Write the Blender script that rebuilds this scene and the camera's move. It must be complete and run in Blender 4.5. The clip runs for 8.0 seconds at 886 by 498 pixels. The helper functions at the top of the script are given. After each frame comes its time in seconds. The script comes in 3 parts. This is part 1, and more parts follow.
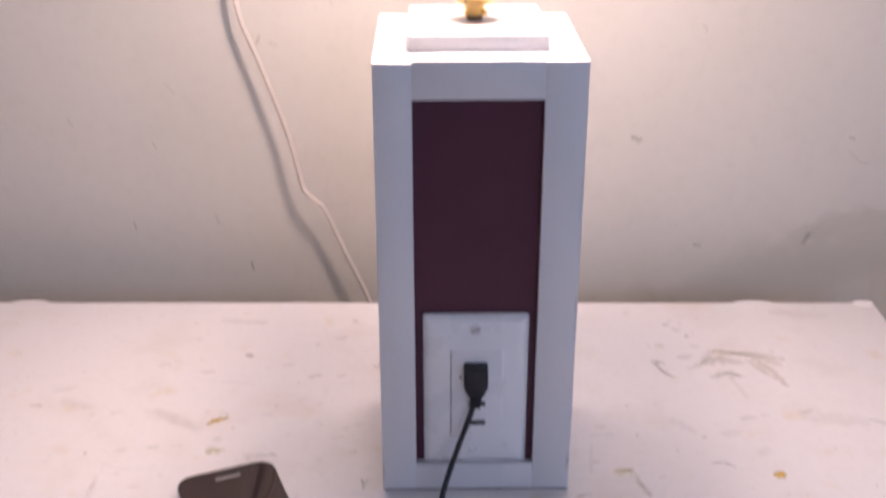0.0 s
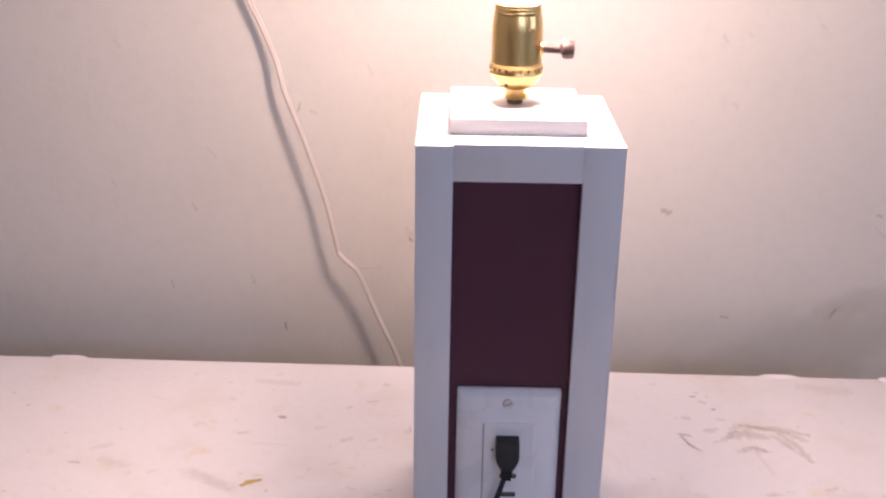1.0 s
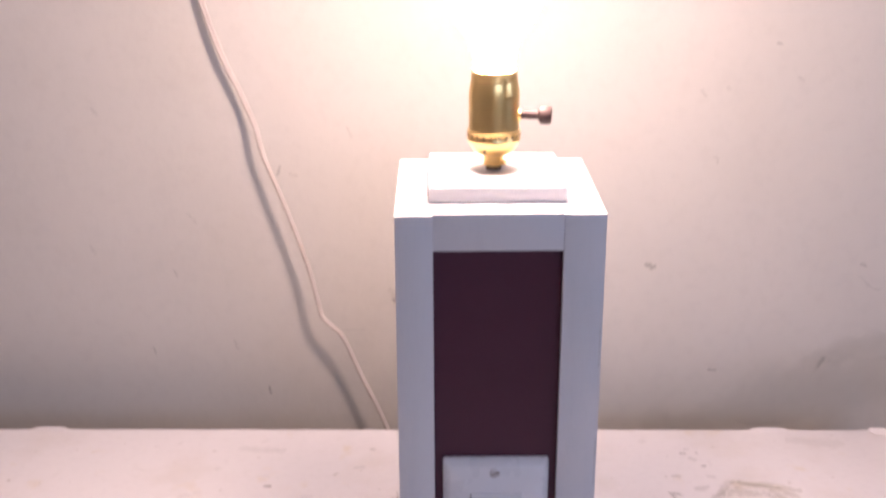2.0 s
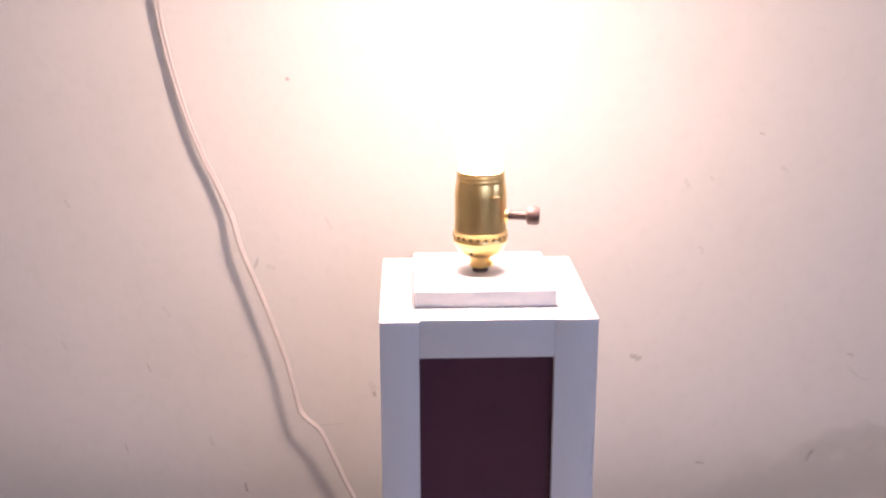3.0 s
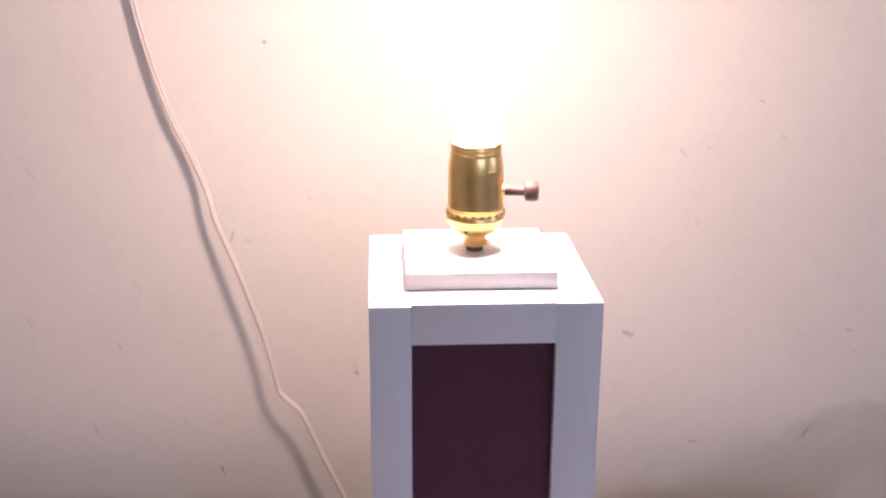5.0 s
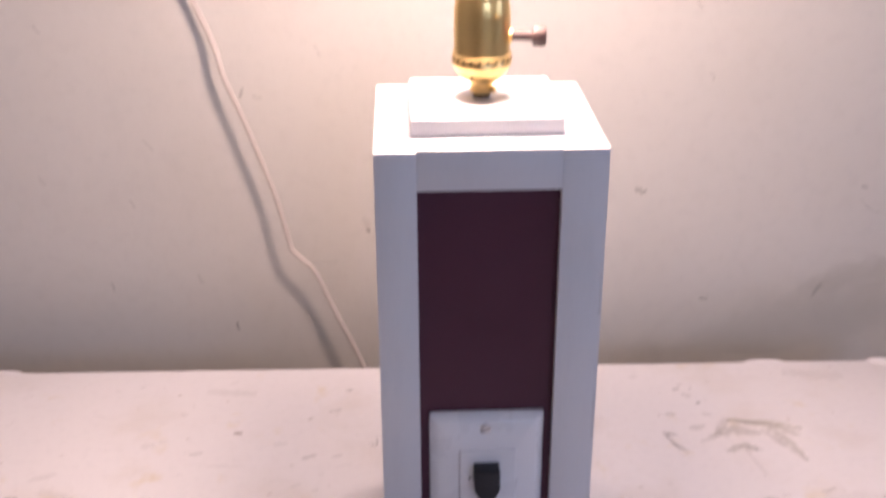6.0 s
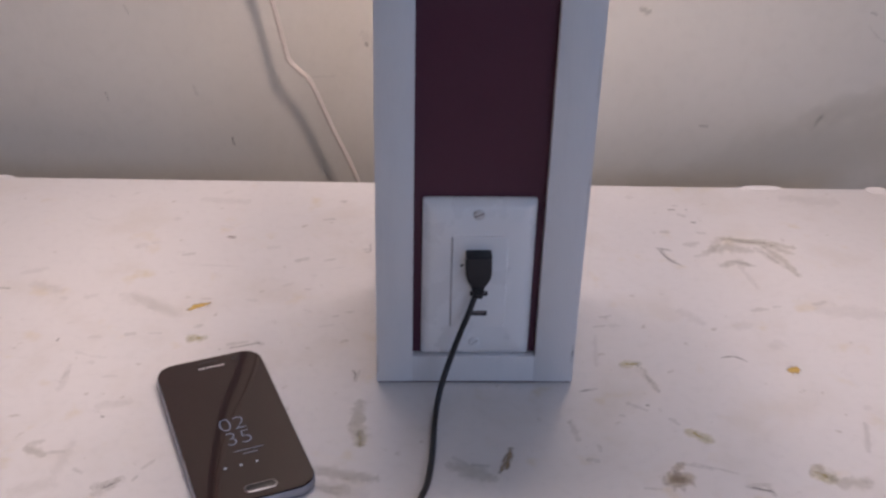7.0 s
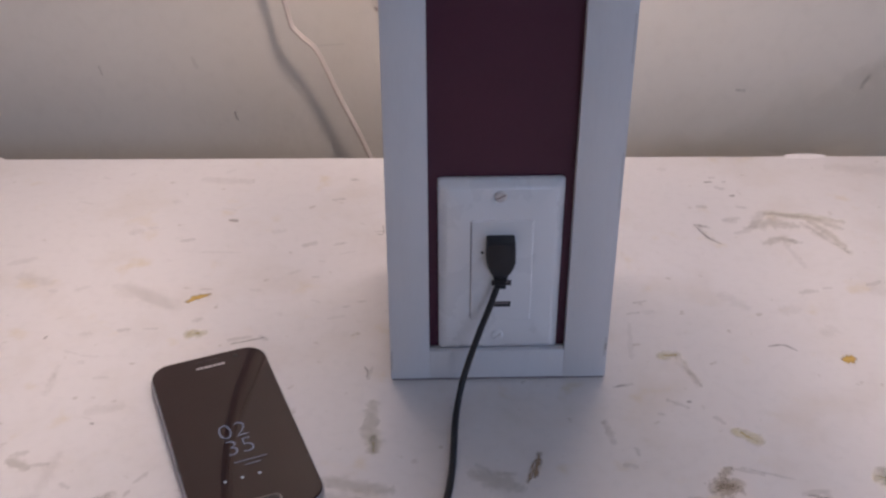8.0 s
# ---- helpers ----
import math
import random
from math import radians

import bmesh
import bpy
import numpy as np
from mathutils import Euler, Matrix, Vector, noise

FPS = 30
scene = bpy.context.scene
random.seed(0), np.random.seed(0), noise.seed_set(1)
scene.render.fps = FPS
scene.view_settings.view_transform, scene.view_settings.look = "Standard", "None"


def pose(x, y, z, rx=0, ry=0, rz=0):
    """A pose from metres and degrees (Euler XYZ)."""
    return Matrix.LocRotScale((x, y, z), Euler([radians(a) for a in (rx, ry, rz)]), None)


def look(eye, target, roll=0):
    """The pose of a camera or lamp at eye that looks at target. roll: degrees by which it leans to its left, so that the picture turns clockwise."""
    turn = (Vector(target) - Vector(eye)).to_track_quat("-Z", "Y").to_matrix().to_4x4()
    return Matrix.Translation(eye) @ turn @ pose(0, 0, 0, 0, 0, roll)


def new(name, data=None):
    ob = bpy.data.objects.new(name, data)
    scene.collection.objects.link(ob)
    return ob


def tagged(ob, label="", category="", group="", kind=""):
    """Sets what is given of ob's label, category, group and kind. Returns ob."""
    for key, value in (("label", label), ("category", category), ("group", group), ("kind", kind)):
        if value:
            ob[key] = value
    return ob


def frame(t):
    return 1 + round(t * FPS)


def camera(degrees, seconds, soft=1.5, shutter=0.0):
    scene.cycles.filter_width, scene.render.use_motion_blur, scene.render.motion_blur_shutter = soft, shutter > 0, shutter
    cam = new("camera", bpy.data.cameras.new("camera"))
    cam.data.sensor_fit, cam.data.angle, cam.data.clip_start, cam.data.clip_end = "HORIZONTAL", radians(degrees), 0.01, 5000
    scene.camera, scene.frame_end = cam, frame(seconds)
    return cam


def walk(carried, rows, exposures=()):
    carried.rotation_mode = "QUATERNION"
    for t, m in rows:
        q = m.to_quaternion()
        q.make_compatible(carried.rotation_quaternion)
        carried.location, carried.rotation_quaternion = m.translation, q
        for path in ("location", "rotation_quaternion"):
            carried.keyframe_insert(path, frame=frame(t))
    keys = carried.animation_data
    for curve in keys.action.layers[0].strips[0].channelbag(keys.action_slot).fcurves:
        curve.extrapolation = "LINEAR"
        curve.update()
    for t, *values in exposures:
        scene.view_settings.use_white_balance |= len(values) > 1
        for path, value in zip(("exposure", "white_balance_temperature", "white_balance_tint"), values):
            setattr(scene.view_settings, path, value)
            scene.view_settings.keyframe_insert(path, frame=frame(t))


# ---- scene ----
cam = camera(43.3, 8.0, soft=2.3, shutter=0.7)
PATH = [
    (0, (-0.031, -0.64, 0.474), (-0.006, 1.183, -0.35), -0.1),
    (0.5, (-0.034, -0.646, 0.49), (-0.029, 1.209, -0.256), -0.3),
    (1, (-0.042, -0.651, 0.499), (-0.054, 1.204, -0.248), 0.9),
    (1.5, (-0.036, -0.644, 0.508), (-0.032, 1.23, -0.19), 0.4),
    (2, (-0.038, -0.638, 0.513), (-0.028, 1.244, -0.165), -0.3),
    (2.2, (-0.037, -0.633, 0.524), (-0.012, 1.261, -0.119), -0.4),
    (3.3, (-0.048, -0.609, 0.531), (0.028, 1.31, -0.027), -0.2),
    (3.5, (-0.048, -0.609, 0.539), (0.044, 1.308, -0.023), -0.3),
    (4, (-0.056, -0.593, 0.538), (0.066, 1.323, -0.021), -0.1),
    (4.2, (-0.058, -0.584, 0.536), (0.066, 1.322, -0.057), -0.2),
    (5.3, (-0.055, -0.563, 0.522), (0.054, 1.328, -0.12), 0.4),
    (5.5, (-0.053, -0.565, 0.53), (0.059, 1.313, -0.151), 0.5),
    (5.7, (-0.057, -0.57, 0.527), (0.055, 1.271, -0.246), 0.8),
    (6, (-0.0483, -0.5667, 0.5078), (0.0195, 1.204, -0.307), -0.3),
    (6.2, (-0.055, -0.574, 0.503), (0.008, 1.219, -0.381), -0.6),
    (6.5, (-0.054, -0.589, 0.491), (0.027, 1.161, -0.474), 0.3),
    (6.7, (-0.052, -0.59, 0.466), (0.047, 1.141, -0.532), 1.2),
    (7, (-0.0466, -0.5879, 0.4506), (0.02, 1.046, -0.5162), 1.4),
    (7.5, (-0.0467, -0.5676, 0.445), (-0.0182, 1.052, -0.5473), 0.8),
    (8, (-0.0428, -0.5252, 0.4265), (-0.0110, 1.121, -0.617), -0.2),
]
walk(cam, [(t, look(eye, target, roll)) for t, eye, target, roll in PATH],
     [(0.0, -0.04, 6200, 26), (1.0, -0.06, 6340, 30), (3.5, 0.0, 6380, 31), (5.5, -0.06, 6440, 32), (6.0, -0.10, 6360, 29), (7.0, -0.42, 6010, 20), (8.0, -0.42, 6040, 20)])

# ---- world, large lights ----
world = bpy.data.worlds.new("world")
scene.world = world
world.use_nodes = True
sky = world.node_tree.nodes.new("ShaderNodeTexSky")
sky.sky_type, sky.sun_disc = "NISHITA", False
sky.sun_elevation, sky.sun_rotation = radians(35), radians(200)
world.node_tree.links.new(sky.outputs[0], world.node_tree.nodes["Background"].inputs[0])
world.node_tree.nodes["Background"].inputs[1].default_value = 0.06

# the wall and the worktable stand about one degree askew to the lamp
ROOM = pose(0, 0, 0, 0, 0, -1.05)
WALL_Y = 0.37
FLOOR_Z, CEILING_Z = -0.75, 1.40
X0, X1, Y0 = -1.6, 2.6, -2.4
WIN_SIDE = (-1.25, -0.35, 0.40, 0.70)     # y0, y1, z0, z1 in the side wall
WIN_BACK = (0.2, 1.6, 0.54, 1.30)        # x0, x1, z0, z1 in the wall behind
BULB = 181.0


def daylight(name, watts, colour, m, wide, high):
    lamp = bpy.data.lights.new(name, "AREA")
    lamp.shape, lamp.size, lamp.size_y, lamp.energy, lamp.color = "RECTANGLE", wide, high, watts, colour
    ob = new(name, lamp)
    ob.matrix_world = ROOM @ m
    return ob


daylight("side_daylight", 9.5, (0.555, 0.71, 1.0), pose(X1 + 0.06, -0.80, 0.55, 0, 90, 0), 0.30, 0.90)
daylight("back_daylight", 15.0, (0.52, 0.71, 1.0), pose(0.9, Y0 - 0.06, 0.92, 90, 0, 0), 1.40, 0.76)

# warm fill from an added, unseen tube high over the worktable
FILL_LAMP = (-0.03, 0.285, 1.08, 0.52)     # x, y, z, length
overhead = bpy.data.lights.new("fill_lamp_light", "AREA")
overhead.shape, overhead.size, overhead.size_y, overhead.energy, overhead.color = "RECTANGLE", FILL_LAMP[3], 0.05, 6.7, (1.0, 0.85, 0.77)
new("fill_lamp_light", overhead).matrix_world = ROOM @ pose(*FILL_LAMP[:3], 14, 0, 0)

# ---- materials ----


def material(name, base, rough=0.5, metal=0.0, spots=0.0, spot_scale=12.0, spot_tint=(0.5, 0.45, 0.4), grain=0.0, grain_scale=300.0,
             bump=0.0, bump_scale=400.0, stretch=(1, 1, 1), rough_var=0.1, coat=0.0, flecks=0.0, mottle=0.0):
    """A surface with broad stains (spots), fine grain and relief, in metres."""
    m = bpy.data.materials.new(name)
    m.use_nodes = True
    n, l = m.node_tree.nodes, m.node_tree.links
    p = n["Principled BSDF"]
    p.inputs["Roughness"].default_value, p.inputs["Metallic"].default_value = rough, metal
    p.inputs["Coat Weight"].default_value = coat
    co = n.new("ShaderNodeTexCoord")
    mp = n.new("ShaderNodeMapping")
    mp.inputs["Scale"].default_value = stretch
    l.new(co.outputs["Object"], mp.inputs["Vector"])

    def noise_tex(scale, detail):
        t = n.new("ShaderNodeTexNoise")
        t.inputs["Scale"].default_value, t.inputs["Detail"].default_value = scale, detail
        l.new(mp.outputs[0], t.inputs["Vector"])
        return t

    def ramp(src, a, b):
        r = n.new("ShaderNodeMapRange")
        r.interpolation_type = "SMOOTHSTEP"
        r.inputs["From Min"].default_value, r.inputs["From Max"].default_value = a, b
        l.new(src, r.inputs["Value"])
        return r

    def mix(fac, a, b, amount):
        mul = n.new("ShaderNodeMath")
        mul.operation = "MULTIPLY"
        mul.inputs[1].default_value = amount
        l.new(fac, mul.inputs[0])
        x = n.new("ShaderNodeMix")
        x.data_type = "RGBA"
        l.new(mul.outputs[0], x.inputs[0])
        if isinstance(a, tuple):
            x.inputs[6].default_value = (*a, 1)
        else:
            l.new(a, x.inputs[6])
        x.inputs[7].default_value = (*b, 1)
        return x.outputs[2]

    big = noise_tex(spot_scale, 6)
    fine = noise_tex(grain_scale, 4)
    tint = tuple(c * k for c, k in zip(base, spot_tint))
    dark = tuple(c * 0.6 for c in base)
    c = mix(ramp(big.outputs["Fac"], 0.48, 0.75).outputs[0], base, tint, spots)
    c = mix(ramp(fine.outputs["Fac"], 0.45, 0.75).outputs[0], c, dark, grain)
    if flecks:
        c = mix(ramp(noise_tex(95.0, 3).outputs["Fac"], 0.67, 0.76).outputs[0], c, (0.30, 0.26, 0.21), flecks)
        c = mix(ramp(noise_tex(34.0, 8).outputs["Fac"], 0.60, 0.78).outputs[0], c, (0.58, 0.48, 0.30), mottle)
    l.new(c, p.inputs["Base Color"])
    r = n.new("ShaderNodeMapRange")
    r.inputs["To Min"].default_value, r.inputs["To Max"].default_value = max(rough - rough_var, 0.02), min(rough + rough_var, 1)
    l.new(big.outputs["Fac"], r.inputs["Value"])
    l.new(r.outputs[0], p.inputs["Roughness"])
    if bump:
        b = n.new("ShaderNodeBump")
        b.inputs["Strength"].default_value, b.inputs["Distance"].default_value = bump, 0.001
        l.new(noise_tex(bump_scale, 5).outputs["Fac"], b.inputs["Height"])
        l.new(b.outputs[0], p.inputs["Normal"])
    return m


def stain_shade_material(name, colour, strength, rough=0.6, scale=230.0):
    """Dried dirt or paint, or painted shade, that thins out towards its rim; the share of cover comes from the mesh."""
    m = bpy.data.materials.new(name)
    m.use_nodes = True
    n, l = m.node_tree.nodes, m.node_tree.links
    p = n["Principled BSDF"]
    p.inputs["Roughness"].default_value = rough
    co, t = n.new("ShaderNodeTexCoord"), n.new("ShaderNodeTexNoise")
    t.inputs["Scale"].default_value, t.inputs["Detail"].default_value = scale, 5
    l.new(co.outputs["Object"], t.inputs["Vector"])
    x = n.new("ShaderNodeMix")
    x.data_type = "RGBA"
    x.inputs[6].default_value, x.inputs[7].default_value = (*colour, 1), (*[c * 0.72 for c in colour], 1)
    l.new(t.outputs["Fac"], x.inputs[0])
    l.new(x.outputs[2], p.inputs["Base Color"])
    a = n.new("ShaderNodeAttribute")
    a.attribute_name = "cover"
    s = n.new("ShaderNodeMath")
    s.operation = "MULTIPLY_ADD"
    l.new(t.outputs["Fac"], s.inputs[0])
    s.inputs[1].default_value = 1.1
    l.new(a.outputs["Fac"], s.inputs[2])
    r = n.new("ShaderNodeMapRange")
    r.interpolation_type = "SMOOTHSTEP"
    r.inputs["From Min"].default_value, r.inputs["From Max"].default_value = 0.62, 1.60
    r.inputs["To Max"].default_value = strength
    l.new(s.outputs[0], r.inputs["Value"])
    tr, mx = n.new("ShaderNodeBsdfTransparent"), n.new("ShaderNodeMixShader")
    l.new(r.outputs[0], mx.inputs[0])
    l.new(tr.outputs[0], mx.inputs[1])
    l.new(p.outputs[0], mx.inputs[2])
    l.new(mx.outputs[0], n["Material Output"].inputs[0])
    return m


def glowing(name, colour, strength, share=0.8):
    m = bpy.data.materials.new(name)
    m.use_nodes = True
    p = m.node_tree.nodes["Principled BSDF"]
    p.inputs["Base Color"].default_value = (*[min(c * share, 1) for c in colour], 1)
    p.inputs["Emission Color"].default_value = (*colour, 1)
    p.inputs["Emission Strength"].default_value = strength
    return m


PLASTER = material("wall_plaster", (0.60, 0.572, 0.525), 0.75, spots=0.22, spot_scale=7.0, spot_tint=(0.86, 0.84, 0.80), grain=0.08, grain_scale=90, bump=0.25, bump_scale=160)
CEIL = material("ceiling_paint", (0.78, 0.77, 0.74), 0.85, spots=0.15, spot_scale=3, bump=0.2, bump_scale=150)
FLOORING = material("floor_wood", (0.24, 0.17, 0.11), 0.5, spots=0.6, spot_scale=5, grain=0.4, grain_scale=40, stretch=(1, 12, 1), bump=0.2)
TABLE_WHITE = material("table_paint", (0.69, 0.662, 0.655), 0.30, spots=0.5, spot_scale=16.0, spot_tint=(0.84, 0.80, 0.73), grain=0.10, grain_scale=140, bump=0.12, bump_scale=220, rough_var=0.0, flecks=0.45, mottle=0.5)
LAMP_WHITE = material("lamp_paint", (0.71, 0.70, 0.705), 0.45, spots=0.2, spot_scale=25.0, spot_tint=(0.88, 0.87, 0.88), grain=0.05, grain_scale=200, bump=0.12, bump_scale=90, stretch=(4, 4, 0.6))
MAROON = material("maroon_paint", (0.070, 0.010, 0.028), 0.50, spots=0.35, spot_scale=18, spot_tint=(0.75, 0.7, 0.75), grain=0.15, grain_scale=300, bump=0.10, bump_scale=260)
PLATE = material("plate_plastic", (0.80, 0.795, 0.80), 0.28, spots=0.1, spot_scale=40, spot_tint=(0.93, 0.92, 0.9), bump=0.02, rough_var=0.05)
SLOT = material("slot_dark", (0.015, 0.013, 0.016), 0.5)
SEAM = material("seam_dark", (0.20, 0.17, 0.17), 0.7)
STEEL = material("screw_steel", (0.66, 0.65, 0.65), 0.48, 0.8, spots=0.3, spot_scale=300, bump=0.1, bump_scale=900)
BRASS = material("polished_brass", (0.97, 0.70, 0.29), 0.29, 1.0, spots=0.25, spot_scale=60, spot_tint=(0.85, 0.75, 0.6), rough_var=0.04)
CRIMP = material("crimped_brass", (0.42, 0.26, 0.09), 0.4, 0.9, spots=0.3, spot_scale=300)
STEM = material("threaded_steel", (0.13, 0.085, 0.06), 0.5, 0.5, spots=0.4, spot_scale=200, bump=0.3, bump_scale=900)
BAKELITE = material("brown_knob", (0.040, 0.017, 0.015), 0.6, spots=0.3, spot_scale=150, bump=0.1, bump_scale=700)
BLACK = material("cable_rubber", (0.011, 0.010, 0.013), 0.46, spots=0.3, spot_scale=80, spot_tint=(1.6, 1.6, 1.7), bump=0.08, bump_scale=600)
CORD = material("cord_vinyl", (0.46, 0.41, 0.37), 0.5, spots=0.3, spot_scale=40, spot_tint=(0.85, 0.8, 0.72), bump=0.05)
PHONE_RIM = material("phone_rim_metal", (0.36, 0.37, 0.42), 0.30, 0.9, spots=0.2, spot_scale=90)
PHONE_GLASS = material("phone_glass", (0.022, 0.008, 0.008), 0.03, 0.0, spots=0.2, spot_scale=60, spot_tint=(1.5, 1.4, 1.3), rough_var=0.01, coat=0.0)
PHONE_MARK = material("phone_silver_mark", (0.55, 0.53, 0.54), 0.35, 0.6)
BUTTON_RIM = material("phone_button_rim", (0.20, 0.19, 0.19), 0.3, 0.8)
PHONE_BUTTON = material("phone_button", (0.030, 0.028, 0.028), 0.2, spots=0.2, spot_scale=200)
DIGIT = glowing("display_digits", (0.62, 0.74, 1.0), 0.21, 0.03)
DIM = glowing("display_date", (0.62, 0.74, 1.0), 0.12, 0.03)
DOTS = glowing("display_dots", (0.85, 0.92, 1.0), 0.32, 0.03)
BULB_GLOW = glowing("bulb_glow", (1.0, 0.80, 0.62), BULB)
# glowing face of the added fill tube
FILL_DIFFUSER = glowing("fill_diffuser", (1.0, 0.91, 0.86), 2.0)
FRAME_WHITE = material("window_frame_paint", (0.78, 0.78, 0.76), 0.4, spots=0.1)
GREY_SCUFF = stain_shade_material("grey_scuff", (0.44, 0.39, 0.29), 0.175)
FAINT_SCUFF = stain_shade_material("faint_scuff", (0.56, 0.47, 0.34), 0.09)
DARK_MARK = stain_shade_material("dark_mark", (0.12, 0.10, 0.09), 0.50)
YELLOW = stain_shade_material("yellow_glue", (0.74, 0.48, 0.08), 0.78, 0.3)
YELLOW_PALE = stain_shade_material("pale_glue", (0.72, 0.62, 0.24), 0.42, 0.4)
BROWN = stain_shade_material("brown_stain", (0.50, 0.36, 0.17), 0.46)
RUST = stain_shade_material("rust_brown_mark", (0.40, 0.27, 0.15), 0.66)
OCHRE = stain_shade_material("ochre_smear", (0.52, 0.47, 0.32), 0.27)
PALE_OCHRE = stain_shade_material("pale_ochre_smear", (0.62, 0.56, 0.38), 0.28)
WALL_GREY = stain_shade_material("wall_grey_scuff", (0.28, 0.24, 0.20), 0.28)
WALL_FAINT = stain_shade_material("wall_faint_scuff", (0.32, 0.27, 0.22), 0.12)
# greenish grey film that puts shade into the wall's colour
WALL_SHADE = stain_shade_material("wall_shade", (0.33, 0.32, 0.26), 0.11, 0.75, 24.0)
WALL_OCHRE = stain_shade_material("wall_ochre_spot", (0.36, 0.28, 0.17), 0.30)
REDDISH = stain_shade_material("reddish_mark", (0.40, 0.24, 0.21), 0.5)

# ---- mesh helpers ----


def part(name, bm, mat, parent=None, label="", smooth=True):
    me = bpy.data.meshes.new(name)
    bmesh.ops.recalc_face_normals(bm, faces=bm.faces)
    bm.to_mesh(me)
    bm.free()
    me.materials.append(mat)
    if smooth:
        me.shade_smooth()
        me.set_sharp_from_angle(angle=radians(38))
    ob = new(name, me)
    if parent:
        ob.parent = parent
    if label:
        tagged(ob, label)
    return ob


def box(x0, x1, y0, y1, z0, z1, bevel=0.0, bm=None, seg=2):
    bm = bm or bmesh.new()
    made = bmesh.ops.create_cube(bm, size=1.0)["verts"]
    for v in made:
        v.co = Vector(((x0 + x1) / 2 + v.co.x * (x1 - x0), (y0 + y1) / 2 + v.co.y * (y1 - y0), (z0 + z1) / 2 + v.co.z * (z1 - z0)))
    if bevel:
        edges = list({e for v in made for e in v.link_edges})
        bmesh.ops.bevel(bm, geom=edges, offset=bevel, segments=seg, affect="EDGES", profile=0.5)
    return bm


def turned(profile, steps=40, bm=None, m=None):
    """A body of revolution about z from (radius, z) pairs."""
    bm = bm or bmesh.new()
    rings = []
    for r, z in profile:
        if r < 1e-6:
            rings.append([bm.verts.new((0, 0, z))])
        else:
            rings.append([bm.verts.new((r * math.cos(2 * math.pi * i / steps), r * math.sin(2 * math.pi * i / steps), z)) for i in range(steps)])
    for a, b in zip(rings, rings[1:]):
        for i in range(steps):
            j = (i + 1) % steps
            if len(a) == 1 and len(b) > 1:
                bm.faces.new((a[0], b[j], b[i]))
            elif len(b) == 1 and len(a) > 1:
                bm.faces.new((a[i], a[j], b[0]))
            elif len(a) > 1:
                bm.faces.new((a[i], a[j], b[j], b[i]))
    if m:
        bmesh.ops.transform(bm, matrix=m, verts=[v for r in rings for v in r])
    return bm


def smooth_path(points, per=10):
    """Catmull-Rom through the points."""
    pts = [Vector(p) for p in points]
    pts = [2 * pts[0] - pts[1]] + pts + [2 * pts[-1] - pts[-2]]
    out = []
    for i in range(1, len(pts) - 2):
        a, b, c, d = pts[i - 1:i + 3]
        for k in range(per):
            t = k / per
            out.append(0.5 * (2 * b + (c - a) * t + (2 * a - 5 * b + 4 * c - d) * t * t + (3 * b - a - 3 * c + d) * t ** 3))
    return out + [pts[-2]]


def tube(points, radius, sides=12, flat=1.0, axis=(0, 1, 0), per=10, bm=None):
    """A cable along the points; flat squeezes or stretches it along the given axis."""
    bm = bm or bmesh.new()
    line = smooth_path(points, per)
    rings = []
    for i, p in enumerate(line):
        d = (line[min(i + 1, len(line) - 1)] - line[max(i - 1, 0)]).normalized()
        n = Vector(axis) - d * d.dot(Vector(axis))
        n.normalize()
        s = d.cross(n)
        rings.append([bm.verts.new(p + s * math.cos(2 * math.pi * k / sides) * radius + n * math.sin(2 * math.pi * k / sides) * radius * flat) for k in range(sides)])
    for a, b in zip(rings, rings[1:]):
        for k in range(sides):
            bm.faces.new((a[k], a[(k + 1) % sides], b[(k + 1) % sides], b[k]))
    bm.faces.new(rings[0][::-1])
    bm.faces.new(rings[-1])
    return bm


def rounded(w, h, r, z0, z1, bevel=0.0, steps=8, bm=None):
    """A slab with rounded corners, centred, w along x and h along y."""
    bm = bm or bmesh.new()
    outline = []
    for cx, cy, a0 in ((w / 2 - r, h / 2 - r, 0), (-w / 2 + r, h / 2 - r, 90), (-w / 2 + r, -h / 2 + r, 180), (w / 2 - r, -h / 2 + r, 270)):
        for k in range(steps + 1):
            a = radians(a0 + 90 * k / steps)
            outline.append((cx + r * math.cos(a), cy + r * math.sin(a)))
    levels = [(0, z0), (0, z1)] if not bevel else [(bevel, z0), (bevel * 0.3, z0 + bevel * 0.3), (0, z0 + bevel), (0, z1 - bevel), (bevel * 0.3, z1 - bevel * 0.3), (bevel, z1)]
    rings = []
    for inset, z in levels:
        fx, fy = (w - 2 * inset) / w, (h - 2 * inset) / h
        rings.append([bm.verts.new((x * fx, y * fy, z)) for x, y in outline])
    n = len(outline)
    for a, b in zip(rings, rings[1:]):
        for k in range(n):
            bm.faces.new((a[k], a[(k + 1) % n], b[(k + 1) % n], b[k]))
    bm.faces.new(rings[0][::-1])
    bm.faces.new(rings[-1])
    return bm


rng = random.Random(7)


